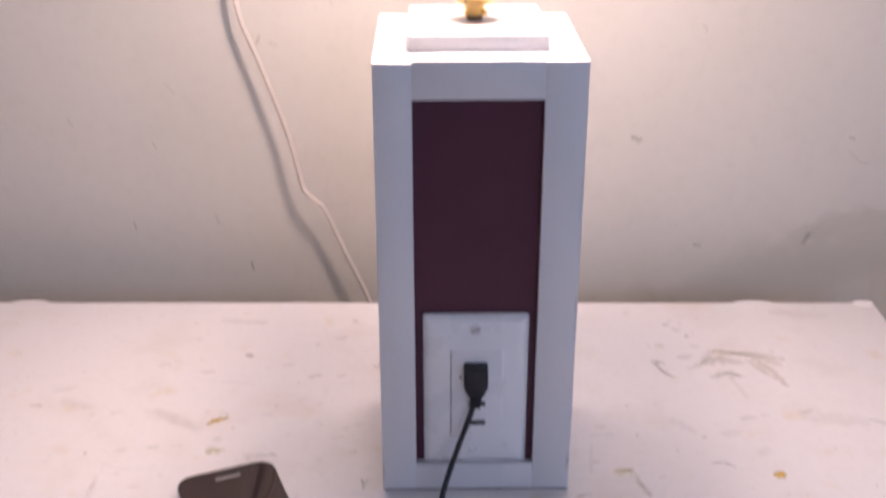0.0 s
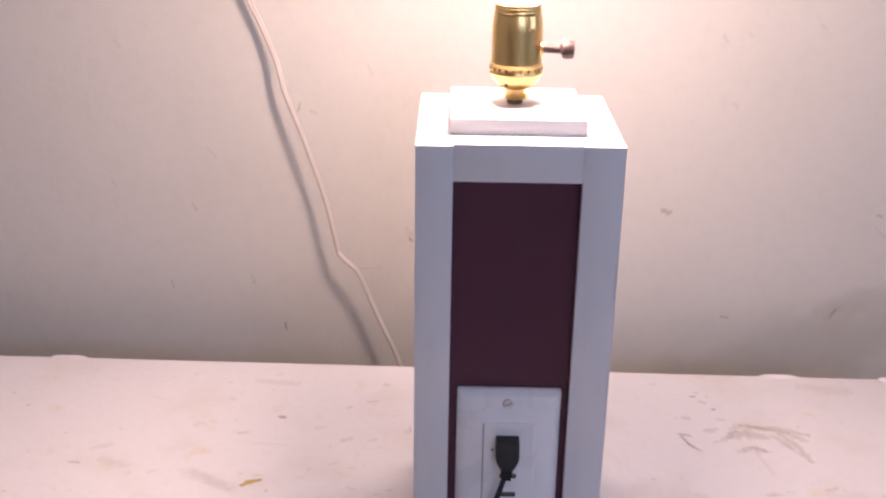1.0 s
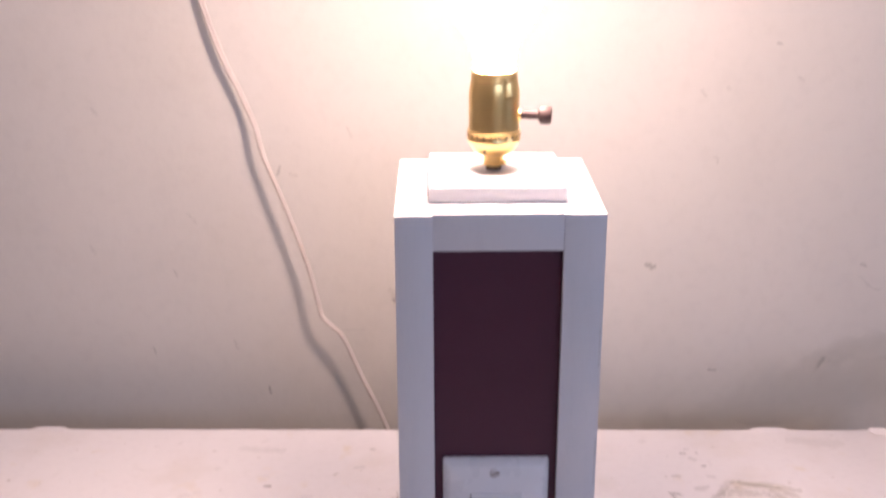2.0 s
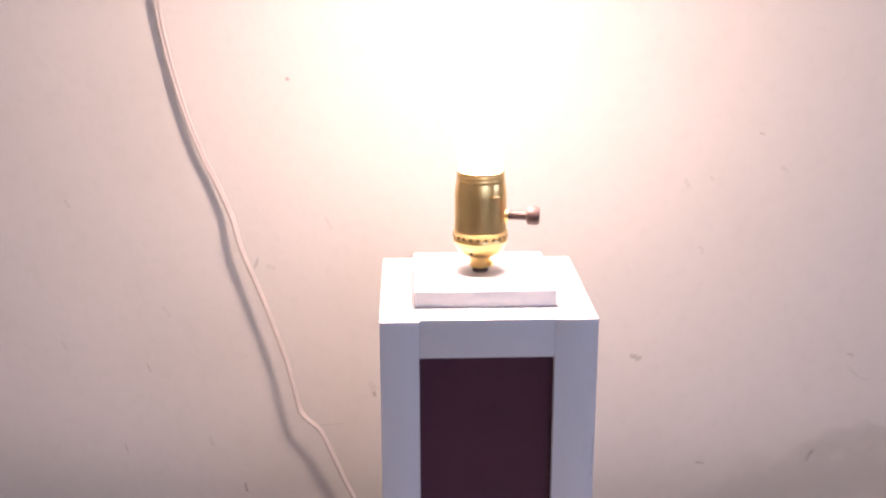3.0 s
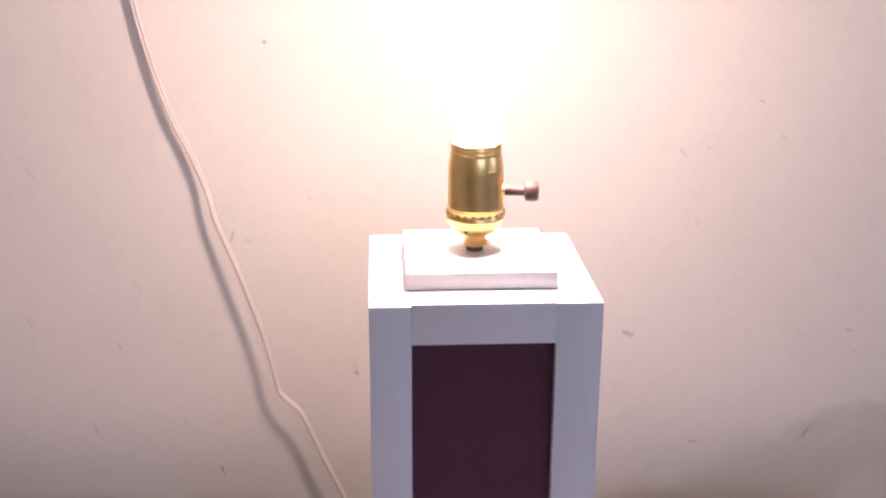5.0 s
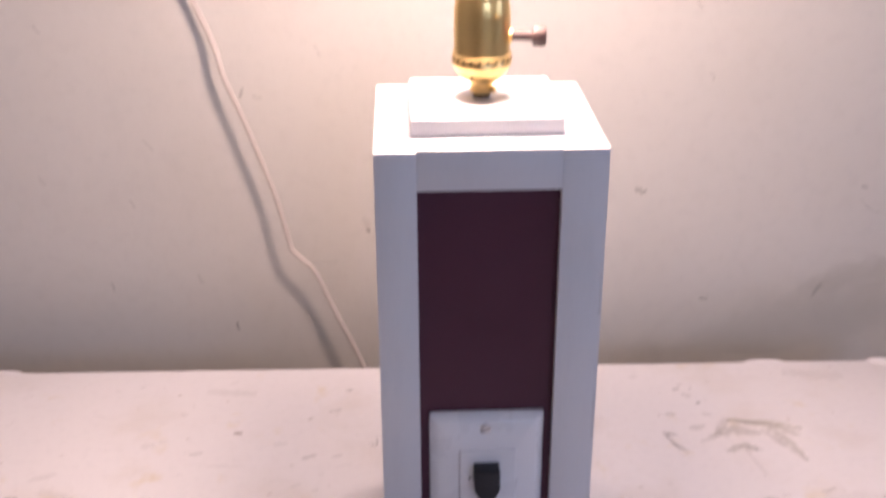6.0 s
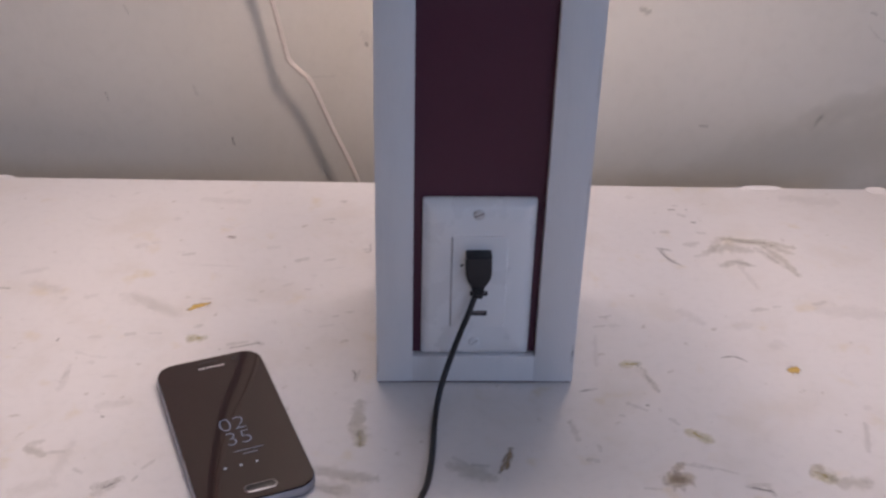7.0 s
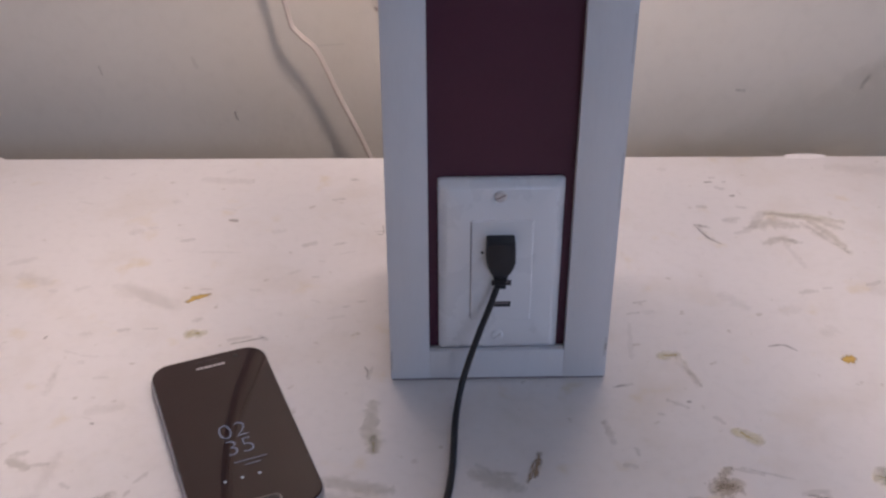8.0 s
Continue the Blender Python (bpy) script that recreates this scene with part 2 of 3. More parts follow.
def stain_shade(name, parent, mat, points, half, m, lift=0.0004):
    """A thin irregular film along a short line of (u, v) points on the plane m; half: half width in metres."""
    pts = [Vector((*p, 0)) for p in points]
    if len(pts) == 1:
        pts = [pts[0] - Vector((half, 0, 0)), pts[0] + Vector((half, 0, 0))]
    d0, d1 = (pts[1] - pts[0]).normalized(), (pts[-1] - pts[-2]).normalized()
    pts = [pts[0] - d0 * half * 0.6] + pts + [pts[-1] + d1 * half * 0.6]
    line = smooth_path(pts, 5)
    bm = bmesh.new()
    cover = bm.verts.layers.float.new("cover")
    rows, last = [], len(line) - 1
    for i, p in enumerate(line):
        d = (line[min(i + 1, last)] - line[max(i - 1, 0)]).normalized()
        s = Vector((-d.y, d.x, 0))
        taper = math.sin(math.pi * min(max(i / last, 0.04), 0.96)) ** 0.75
        row = []
        for k, c in ((-1, 0.0), (-0.45, 0.75), (0.1 * rng.uniform(-1, 1), 1.0), (0.45, 0.75), (1, 0.0)):
            w = half * taper * rng.uniform(0.45, 1.45)
            v = bm.verts.new(p + s * k * w + Vector((0, 0, lift)))
            v[cover] = c * (0.25 + 0.75 * taper) if 0 < i < last else 0.0
            row.append(v)
        rows.append(row)
    for a, b in zip(rows, rows[1:]):
        for k in range(4):
            bm.faces.new((a[k], a[k + 1], b[k + 1], b[k]))
    me = bpy.data.meshes.new(name)
    bm.to_mesh(me)
    bm.free()
    me.materials.append(mat)
    ob = new(name, me)
    ob.parent = parent
    ob.matrix_parent_inverse = parent.matrix_world.inverted()
    ob.matrix_basis = m
    return ob


# ---- the room ----


def structure(name, bm, mat, label, category):
    ob = part(name, bm, mat)
    ob.matrix_world = ROOM
    return tagged(ob, label, category, kind="structure")


T = 0.12
wall_back = structure("wall_back", box(X0 - T, X1 + T, WALL_Y, WALL_Y + T, FLOOR_Z, CEILING_Z), PLASTER, "off-white painted plaster wall with scuffs and small marks", "wall")
structure("floor", box(X0 - T, X1 + T, Y0 - T, WALL_Y, FLOOR_Z - T, FLOOR_Z), FLOORING, "brown wooden floor under the worktable", "floor")
structure("ceiling", box(X0 - T, X1 + T, Y0 - T, WALL_Y + T, CEILING_Z, CEILING_Z + T), CEIL, "plain white painted ceiling", "ceiling")
structure("wall_left", box(X0 - T, X0, Y0, WALL_Y, FLOOR_Z, CEILING_Z), PLASTER, "plain off-white plaster side wall", "wall")
bm = bmesh.new()
a, b, c, d = WIN_SIDE
for y0, y1, z0, z1 in ((Y0, WALL_Y, FLOOR_Z, c), (Y0, WALL_Y, d, CEILING_Z), (Y0, a, c, d), (b, WALL_Y, c, d)):
    box(X1, X1 + T, y0, y1, z0, z1, bm=bm)
structure("wall_right", bm, PLASTER, "plain off-white plaster wall with a window", "wall")
bm = bmesh.new()
a, b, c, d = WIN_BACK
for x0, x1, z0, z1 in ((X0 - T, X1 + T, FLOOR_Z, c), (X0 - T, X1 + T, d, CEILING_Z), (X0 - T, a, c, d), (b, X1 + T, c, d)):
    box(x0, x1, Y0 - T, Y0, z0, z1, bm=bm)
structure("wall_front", bm, PLASTER, "plain off-white plaster wall with a wide window", "wall")
# unseen low block beside the table, added to shade the back wall
structure("shade_wall", box(0.47, 1.5, 0.16, WALL_Y, FLOOR_Z, 0.0746), PLASTER, "unseen low plaster block added to shade the lower right wall", "wall")


def window(name, m, wide, high):
    bm = bmesh.new()
    f = 0.022
    for x0, x1, z0, z1 in ((-wide / 2, wide / 2, -high / 2, -high / 2 + f), (-wide / 2, wide / 2, high / 2 - f, high / 2), (-wide / 2, -wide / 2 + f, -high / 2 + f, high / 2 - f),
                           (wide / 2 - f, wide / 2, -high / 2 + f, high / 2 - f), (-0.012, 0.012, -high / 2 + f, high / 2 - f)):
        box(x0, x1, -0.02, 0.02, z0, z1, 0.003, bm=bm)
    ob = part(name, bm, FRAME_WHITE)
    ob.matrix_world = ROOM @ m
    return tagged(ob, "white painted window frame letting in cool daylight", "window", kind="structure")


# unseen fixture built around the added warm fill
fill_light = tagged(new("fill_light"), "unseen white tube light added high on the wall as warm fill, lit", "wall light")
fill_light.matrix_world = ROOM @ pose(*FILL_LAMP[:3])
part("backplate", box(-0.15, 0.15, WALL_Y - FILL_LAMP[1] - 0.012, WALL_Y - FILL_LAMP[1] - 0.0005, -0.02, 0.05, 0.003), FRAME_WHITE, fill_light)
part("arm", box(-0.02, 0.02, 0.02, WALL_Y - FILL_LAMP[1] - 0.0122, 0.010, 0.030, 0.002), FRAME_WHITE, fill_light)
part("housing", box(-0.275, 0.275, -0.035, 0.035, 0.012, 0.045, 0.006), FRAME_WHITE, fill_light)
part("diffuser", box(-0.265, 0.265, -0.030, 0.030, 0.0085, 0.0119, 0.001), FILL_DIFFUSER, fill_light, "warm white lit diffuser of the added fill light")

window("window_1", pose(X1 + 0.03, -0.80, 0.55, 0, 0, 90), 0.90, 0.30)
window("window_2", pose(0.9, Y0 - 0.03, 0.92), 1.40, 0.76)

# ---- worktable ----
TABLE_BACK, TABLE_RIGHT, TABLE_LEFT, TABLE_FRONT = 0.288, 0.377, -1.05, -0.36
table = tagged(new("worktable"), "white-painted worn worktable with scuffs, glue drips and stains", "table")
table.matrix_world = ROOM
bpy.context.view_layer.update()
bm = box(TABLE_LEFT, TABLE_RIGHT, TABLE_FRONT, TABLE_BACK, -0.028, 0.0, 0.0018, seg=2)
part("tabletop", bm, TABLE_WHITE, table)
part("apron", box(TABLE_LEFT + 0.06, TABLE_RIGHT - 0.06, TABLE_FRONT + 0.05, TABLE_FRONT + 0.07, -0.12, -0.028, 0.002), TABLE_WHITE, table)
part("apron", box(TABLE_LEFT + 0.06, TABLE_RIGHT - 0.06, TABLE_BACK - 0.07, TABLE_BACK - 0.05, -0.12, -0.028, 0.002), TABLE_WHITE, table)
for x in (TABLE_LEFT + 0.08, TABLE_RIGHT - 0.08):
    for y in (TABLE_FRONT + 0.09, TABLE_BACK - 0.09):
        part("leg", box(x - 0.03, x + 0.03, y - 0.02, y + 0.02, FLOOR_Z, -0.028, 0.003), TABLE_WHITE, table)


def edge_patch(x0, x1, deep, high):
    """A hardened lump of filler and paint along the back edge."""
    bm = bmesh.new()
    n, rows = 12, []
    for i in range(n + 1):
        x = x0 + (x1 - x0) * i / n
        e = min(1, 4 * min(i, n - i) / n) ** 0.5
        h = high * e * rng.uniform(0.8, 1.1)
        y = TABLE_BACK + 0.003 * e
        rows.append([bm.verts.new(p) for p in ((x, TABLE_BACK - deep * (0.4 + 0.6 * e), 0.0001), (x, TABLE_BACK - deep * 0.5, h * 0.6), (x, y - 0.002, h), (x, y, h * 0.6), (x, y, -0.006))])
    for a, b in zip(rows, rows[1:]):
        for k in range(4):
            bm.faces.new((a[k], b[k], b[k + 1], a[k + 1]))
    bm.faces.new(rows[0])
    bm.faces.new(rows[-1][::-1])
    part("filler_patch", bm, TABLE_WHITE, table, "hardened lump of white filler")


edge_patch(-0.426, -0.392, 0.007, 0.0005)
edge_patch(0.247, 0.282, 0.006, 0.0003)
edge_patch(0.357, 0.376, 0.010, 0.0004)

# ---- the lamp: a square white column with a maroon inlay, an outlet and a bare bulb ----
W, WR, H, D = 0.064, 0.0646, 0.305, 0.128     # half width to either side, height, depth
lamp = tagged(new("table_lamp"), "square white column lamp with maroon inlay, outlet, lit bare bulb", "lamp")
F = 0.0065      # thickness of the front frame
part("side_panel", box(-W, -W + 0.012, F + 0.0003, D, 0, H - 0.0065, 0.0006), LAMP_WHITE, lamp)
part("side_panel", box(WR - 0.012, WR, F + 0.0003, D, 0, H - 0.0065, 0.0006), LAMP_WHITE, lamp)
part("back_panel", box(-W + 0.0122, WR - 0.0122, D - 0.012, D, 0, H - 0.0065, 0.0006), LAMP_WHITE, lamp)
part("top_panel", box(-W, WR, F + 0.0003, D, H - 0.0062, H - 0.0002, 0.0006), LAMP_WHITE, lamp)
part("stile", box(-W, -0.0408, 0, F, 0.0016, H - 0.0008, 0.0003), LAMP_WHITE, lamp)
part("stile", box(0.0391, WR, 0, F, 0.0013, H, 0.0003), LAMP_WHITE, lamp)
part("rail", box(-0.04075, 0.03905, 0.0001, F, 0.2815, H + 0.0003, 0.0002), LAMP_WHITE, lamp)
part("rail", box(-0.04075, 0.03905, 0.0001, F, 0.0017, 0.0215, 0.0002), LAMP_WHITE, lamp)
part("inlay_panel", box(-W + 0.0125, W - 0.0125, F + 0.0003, F + 0.005, 0.008, H - 0.0075), MAROON, lamp, "dark maroon painted inlay panel")
# dark strip paints the contact shade in the gap under the front
part("shadow_strip", box(-W + 0.0010, WR - 0.0010, 0.0009, F, 0, 0.0012), SEAM, lamp, "dark recessed strip standing in for the shade under the front frame")
part("cap", box(-0.0430, 0.0425, 0.0235, 0.1060, H, H + 0.0100, 0.0007), LAMP_WHITE, lamp, "small square white cap block")

# socket, turned in brass
SX, SY, SZ = -0.001, 0.066, H + 0.0100
socket = new("socket")
socket.parent = lamp
socket.matrix_basis = pose(SX, SY, SZ)
tagged(socket, "shiny brass lamp socket")
part("stem", turned([(0, -0.003), (0.0050, -0.003), (0.0050, 0.0045), (0, 0.0045)], 24), STEM, socket, "dark threaded steel stem")
part("collar", turned([(0.0, 0.0030), (0.0062, 0.0030), (0.0066, 0.0036), (0.0066, 0.0095), (0.0070, 0.0102), (0, 0.0105)], 32), BRASS, socket)
part("set_screw", turned([(0, 0), (0.0019, 0), (0.0019, 0.0028), (0.0016, 0.0034), (0, 0.0034)], 12, m=pose(0.0048, -0.0042, 0.0060, 90, 0, 50)), BRASS, socket)
part("socket_cap", turned([(0, 0.0100), (0.0072, 0.0100), (0.0100, 0.0108), (0.0130, 0.0128), (0.0152, 0.0160), (0.0163, 0.0185), (0.0166, 0.0200)], 56), BRASS, socket)
bm = turned([(0.0166, 0.0195), (0.0172, 0.0202), (0.0174, 0.0214), (0.0170, 0.0222), (0.0170, 0.0252), (0.0173, 0.0260), (0.0170, 0.0268), (0.0164, 0.0271)], 56)
part("ring", bm, BRASS, socket, "brass ring with crimped dents")
bm = bmesh.new()
for k in range(22):
    a = 2 * math.pi * k / 22
    made = bmesh.ops.create_icosphere(bm, subdivisions=1, radius=0.0012)["verts"]
    for v in made:
        v.co = Vector((v.co.x * 0.55, v.co.y * 1.1, v.co.z * 1.1))
    bmesh.ops.transform(bm, matrix=pose(0, 0, 0, 0, 0, math.degrees(a)) @ pose(0.0170, 0, 0.0238), verts=made)
part("crimps", bm, CRIMP, socket, "dark pierced dents round the ring")
part("shell", turned([(0.0164, 0.0268), (0.0163, 0.0285), (0.0163, 0.0480), (0.0160, 0.0530), (0.0152, 0.0580), (0.0149, 0.0592), (0.0152, 0.0600), (0.0149, 0.0608),
                      (0.0147, 0.0618), (0.0150, 0.0626), (0.0146, 0.0634), (0.0146, 0.0650), (0.0149, 0.0654), (0.0143, 0.0656), (0.0138, 0.0645), (0.0136, 0.0400)], 56), BRASS, socket)
bm = box(-0.0030, 0.0030, -0.0006, 0.0006, -0.0012, 0.0012, 0.0005)
bmesh.ops.transform(bm, matrix=pose(0, 0, 0, 0, 0, 33) @ pose(0, -0.0160, 0.0500), verts=bm.verts)
part("shell_tab", bm, BRASS, socket)
bm = turned([(0, 0), (0.0011, 0), (0.0011, 0.0012), (0, 0.0013)], 12, m=pose(-0.0060, -0.0118, 0.0150, 118, 0, -27))
part("vent_hole", bm, SLOT, socket)
part("paper_liner", turned([(0.0134, 0.0400), (0.0134, 0.0652), (0.0128, 0.0652), (0.0128, 0.0400)], 40), SEAM, socket)
part("switch_shaft", turned([(0, 0.012), (0.0028, 0.012), (0.0028, 0.030), (0, 0.030)], 20, m=pose(0, 0, 0.0366, 0, 90, -8)), BAKELITE, socket)
bm = turned([(0, 0.0285), (0.0034, 0.0285), (0.0058, 0.0296), (0.0062, 0.0310), (0.0062, 0.0345), (0.0054, 0.0368), (0, 0.0372)], 12, m=pose(0, 0, 0.0366, 0, 90, -8))
part("switch_knob", bm, BAKELITE, socket, "dark brown turn knob")
part("switch_bush", turned([(0, 0.0150), (0.0040, 0.0150), (0.0040, 0.0172), (0, 0.0172)], 20, m=pose(0, 0, 0.0366, 0, 90, -8)), BRASS, socket)

bulb = new("bulb")
bulb.parent = lamp
bulb.matrix_basis = pose(SX, SY, SZ + 0.0655)
part("screw_base", turned([(0, -0.018), (0.0110, -0.018), (0.0118, -0.010), (0.0124, -0.002), (0.0122, 0.0)], 32), STEEL, bulb)
prof = [(0.0122, 0.0), (0.0132, 0.008), (0.0156, 0.019)]
for k in range(0, 15):
    a = radians(-48 + 138 * k / 14)
    prof.append((max(0.030 * math.cos(a), 0.0), 0.0480 + 0.030 * math.sin(a)))
prof[-1] = (0.0, prof[-1][1])
part("glass", turned(prof, 48), BULB_GLOW, bulb, "glowing warm white glass bulb")

# outlet plate on the inlay
PZ0, PZ1, PX0, PX1 = 0.0218, 0.1358, -0.0354, 0.0342
PY = F          # face of the inlay
plate = new("wall_plate")
plate.parent = lamp
plate.matrix_basis = pose((PX0 + PX1) / 2, PY, (PZ0 + PZ1) / 2, 90, 0, 0)
tagged(plate, "glossy white plastic outlet plate")
PW, PH, PT = PX1 - PX0, PZ1 - PZ0, 0.0064
OW, OH = 0.0345, 0.0672
OX, OZ = 0.0010, 0.0783 - (PZ0 + PZ1) / 2     # middle of the insert on the plate


def plate_mesh():
    bm = bmesh.new()

    def ring(w, h, z, r, ox=0.0, oy=0.0):
        out = []
        for cx, cy, a0 in ((w / 2 - r, h / 2 - r, 0), (-w / 2 + r, h / 2 - r, 90), (-w / 2 + r, -h / 2 + r, 180), (w / 2 - r, -h / 2 + r, 270)):
            for k in range(5):
                a = radians(a0 + 90 * k / 4)
                out.append(bm.verts.new((ox + cx + r * math.cos(a), oy + cy + r * math.sin(a), z)))
        return out

    rings = [ring(PW, PH, 0.0, 0.002), ring(PW, PH, 0.0018, 0.002), ring(PW - 0.0010, PH - 0.0010, 0.0030, 0.002), ring(PW - 0.0085, PH - 0.0085, PT - 0.0008, 0.002), ring(PW - 0.0110, PH - 0.0110, PT, 0.002),
             ring(OW - 0.0002, OH - 0.0002, PT, 0.0011, OX, OZ), ring(OW - 0.0002, OH - 0.0002, PT - 0.002, 0.0011, OX, OZ)]
    for a, b in zip(rings, rings[1:]):
        n = len(a)
        for k in range(n):
            bm.faces.new((a[k], a[(k + 1) % n], b[(k + 1) % n], b[k]))
    return bm


part("plate", plate_mesh(), PLATE, plate)
part("outlet_insert", rounded(OW, OH, 0.0012, 0.0, PT + 0.0010, 0.0009), PLATE, plate).matrix_basis = pose(OX, OZ, 0)
part("seam", box(OX - OW / 2 - 0.0006, OX - OW / 2 - 0.0001, OZ - OH / 2 + 0.002, OZ + OH / 2 - 0.001, PT - 0.0020, PT + 0.0001), SEAM, plate)
CX, CZ = (PX0 + PX1) / 2, (PZ0 + PZ1) / 2
for zc in (0.0710, 0.0562):
    bm = box(-0.0056, 0.0056, -0.0018, 0.0018, PT + 0.0004, PT + 0.00115)
    slot = part("usb_slot", bm, SLOT, plate, "dark horizontal charging slot")
    slot.matrix_basis = pose(0.0008 - CX - 0.0004, zc - CZ, 0)
    bm = box(-0.0044, 0.0044, 0.0002, 0.0011, PT + 0.0010, PT + 0.0013)
    tongue = part("slot_tongue", bm, SEAM, plate)
    tongue.matrix_basis = slot.matrix_basis
part("indicator", turned([(0, PT - 0.001), (0.0009, PT - 0.001), (0.0009, PT + 0.0011), (0, PT + 0.0012)], 12, m=pose(-0.0108 - CX, 0.0915 - CZ, 0)), SLOT, plate)
for zc, turn in ((0.1268, 25), (0.0335, 40)):
    bm = turned([(0, PT - 0.001), (0.0036, PT - 0.001), (0.0036, PT + 0.0003), (0.0028, PT + 0.0011), (0, PT + 0.0013)], 24)
    s = part("screw", bm, STEEL if zc > 0.1 else PLATE, plate, "slotted screw")
    s.matrix_basis = pose(-0.0012 - CX, zc - CZ, 0, 0, 0, turn)
    g = part("screw_slot", box(-0.0029, 0.0029, -0.0004, 0.0004, PT + 0.0006, PT + 0.00132), SEAM if zc > 0.1 else STEEL, plate)
    g.matrix_basis = s.matrix_basis

# ---- charging cable ----
cable = tagged(new("charging_cable"), "black charging cable plugged into the lamp outlet, trailing over table", "cable")
FY = PY - PT      # front of the outlet
bm = bmesh.new()
sections = []
for z, hw, y0, y1 in ((0.1027, 0.0072, FY + 0.001, FY - 0.0100), (0.1022, 0.0078, FY + 0.001, FY - 0.0112), (0.0911, 0.0080, FY + 0.001, FY - 0.0125), (0.0880, 0.0074, FY + 0.001, FY - 0.0125),
                      (0.0842, 0.0058, FY - 0.0010, FY - 0.0120), (0.0826, 0.0050, FY - 0.0014, FY - 0.0116)):
    r = 0.0016
    sec = []
    for cx, cy, a0 in ((hw - r, y1 + r, -90), (hw - r, y0 - r, 0), (-hw + r, y0 - r, 90), (-hw + r, y1 + r, 180)):
        for k in range(4):
            a = radians(a0 + 30 * k)
            sec.append(bm.verts.new((-0.0008 + cx + r * math.cos(a), cy + r * math.sin(a), z)))
    sections.append(sec)
for a, b in zip(sections, sections[1:]):
    for k in range(16):
        bm.faces.new((a[k], a[(k + 1) % 16], b[(k + 1) % 16], b[k]))
bm.faces.new(sections[0])
bm.faces.new(sections[-1][::-1])
plug = part("plug", bm, BLACK, cable, "black moulded plug")
bm = bmesh.new()
for k in range(4):
    z = 0.0818 - 0.0022 * k
    box(-0.0008 - 0.0042 + 0.0004 * k, -0.0008 + 0.0042 - 0.0004 * k, FY - 0.0105 - 0.0004 * k, FY - 0.0030 - 0.0004 * k, z - 0.0016, z, 0.0004, bm=bm, seg=1)
part("strain_relief", bm, BLACK, cable)
CABLE_R = 0.0019
part("cord", tube([(-0.0010, -0.0070, 0.0800), (-0.0016, -0.0072, 0.0760), (-0.0062, -0.0105, 0.0622), (-0.0118, -0.0145, 0.0482), (-0.0178, -0.0195, 0.0320), (-0.0226, -0.0260, 0.0182), (-0.0256, -0.0345, 0.0075),
                   (-0.0272, -0.0450, CABLE_R + 0.0006), (-0.0282, -0.0600, CABLE_R), (-0.0296, -0.0780, CABLE_R), (-0.0325, -0.0980, CABLE_R), (-0.0375, -0.1150, CABLE_R), (-0.0460, -0.1550, CABLE_R), (-0.0420, -0.2150, CABLE_R), (-0.0300, -0.3000, CABLE_R)],
                  CABLE_R, 12, axis=(0, 0, 1)), BLACK, cable)

# ---- phone ----
phone = tagged(new("smartphone"), "black glass smartphone with metal rim showing the time, lying on table", "phone")
phone.matrix_basis = pose(-0.1519, -0.0490, 0.0, 0, 0, 21.0)
part("body", rounded(0.0696, 0.1424, 0.0125, 0.0, 0.0072, 0.0016), PHONE_RIM, phone, "blue-grey metal body")
part("front_glass", rounded(0.0684, 0.1412, 0.0120, 0.0066, 0.0080, 0.0006), PHONE_GLASS, phone, "glossy black front glass", smooth=False)
GZ = 0.0080


def flat_text(name, words, size, x, y, mat, parent):
    cu = bpy.data.curves.new(name, "FONT")
    cu.body, cu.size, cu.align_x, cu.align_y = words, size, "CENTER", "CENTER"
    cu.offset, cu.extrude = -size * 0.026, 0.00003
    tmp = bpy.data.objects.new(name, cu)
    scene.collection.objects.link(tmp)
    bpy.context.view_layer.update()
    me = bpy.data.meshes.new_from_object(tmp.evaluated_get(bpy.context.evaluated_depsgraph_get()))
    bpy.data.objects.remove(tmp)
    me.name = name
    me.materials.clear()
    me.materials.append(mat)
    ob = new(name, me)
    ob.parent = parent
    ob.matrix_basis = pose(x, y, GZ + 0.0001)
    return ob


flat_text("clock_hours", "02", 0.0176, -0.0002, -0.0028, DIGIT, phone)
flat_text("clock_minutes", "35", 0.0176, 0.0006, -0.0168, DIGIT, phone)
part("date_bar", box(-0.0055, 0.0125, -0.0284, -0.0277, GZ, GZ + 0.0001), DIM, phone)
part("date_bar", box(-0.0005, 0.0085, -0.0318, -0.0311, GZ, GZ + 0.0001), DIM, phone)
for x in (-0.0132, -0.0040, 0.0055):
    part("notification_dot", turned([(0, GZ), (0.0009, GZ), (0.0009, GZ + 0.0001), (0, GZ + 0.0001)], 14, m=pose(x, -0.0405, 0)), DOTS, phone)
for k in range(7):
    x = -0.0078 + 0.0025 * k
    part("brand_mark", box(x, x + 0.0019, 0.0587, 0.0605, GZ, GZ + 0.0001), PHONE_MARK, phone)
part("earpiece", rounded(0.0130, 0.0014, 0.0006, GZ, GZ + 0.0001), SLOT, phone).matrix_basis = pose(0, 0.0655, 0)
part("front_camera", turned([(0, GZ), (0.0018, GZ), (0.0018, GZ + 0.0001), (0, GZ + 0.0001)], 16, m=pose(0.0170, 0.0645, 0)), PHONE_BUTTON, phone)
button = part("home_button", rounded(0.0195, 0.0070, 0.0034, GZ - 0.0002, GZ + 0.0005, 0.0002), BUTTON_RIM, phone, "oval home button with dull rim")
button.matrix_basis = pose(0.0022, -0.0622, 0)
part("button_face", rounded(0.0172, 0.0050, 0.0024, GZ, GZ + 0.0007, 0.0002), PHONE_BUTTON, phone).matrix_basis = pose(0.0022, -0.0622, 0)
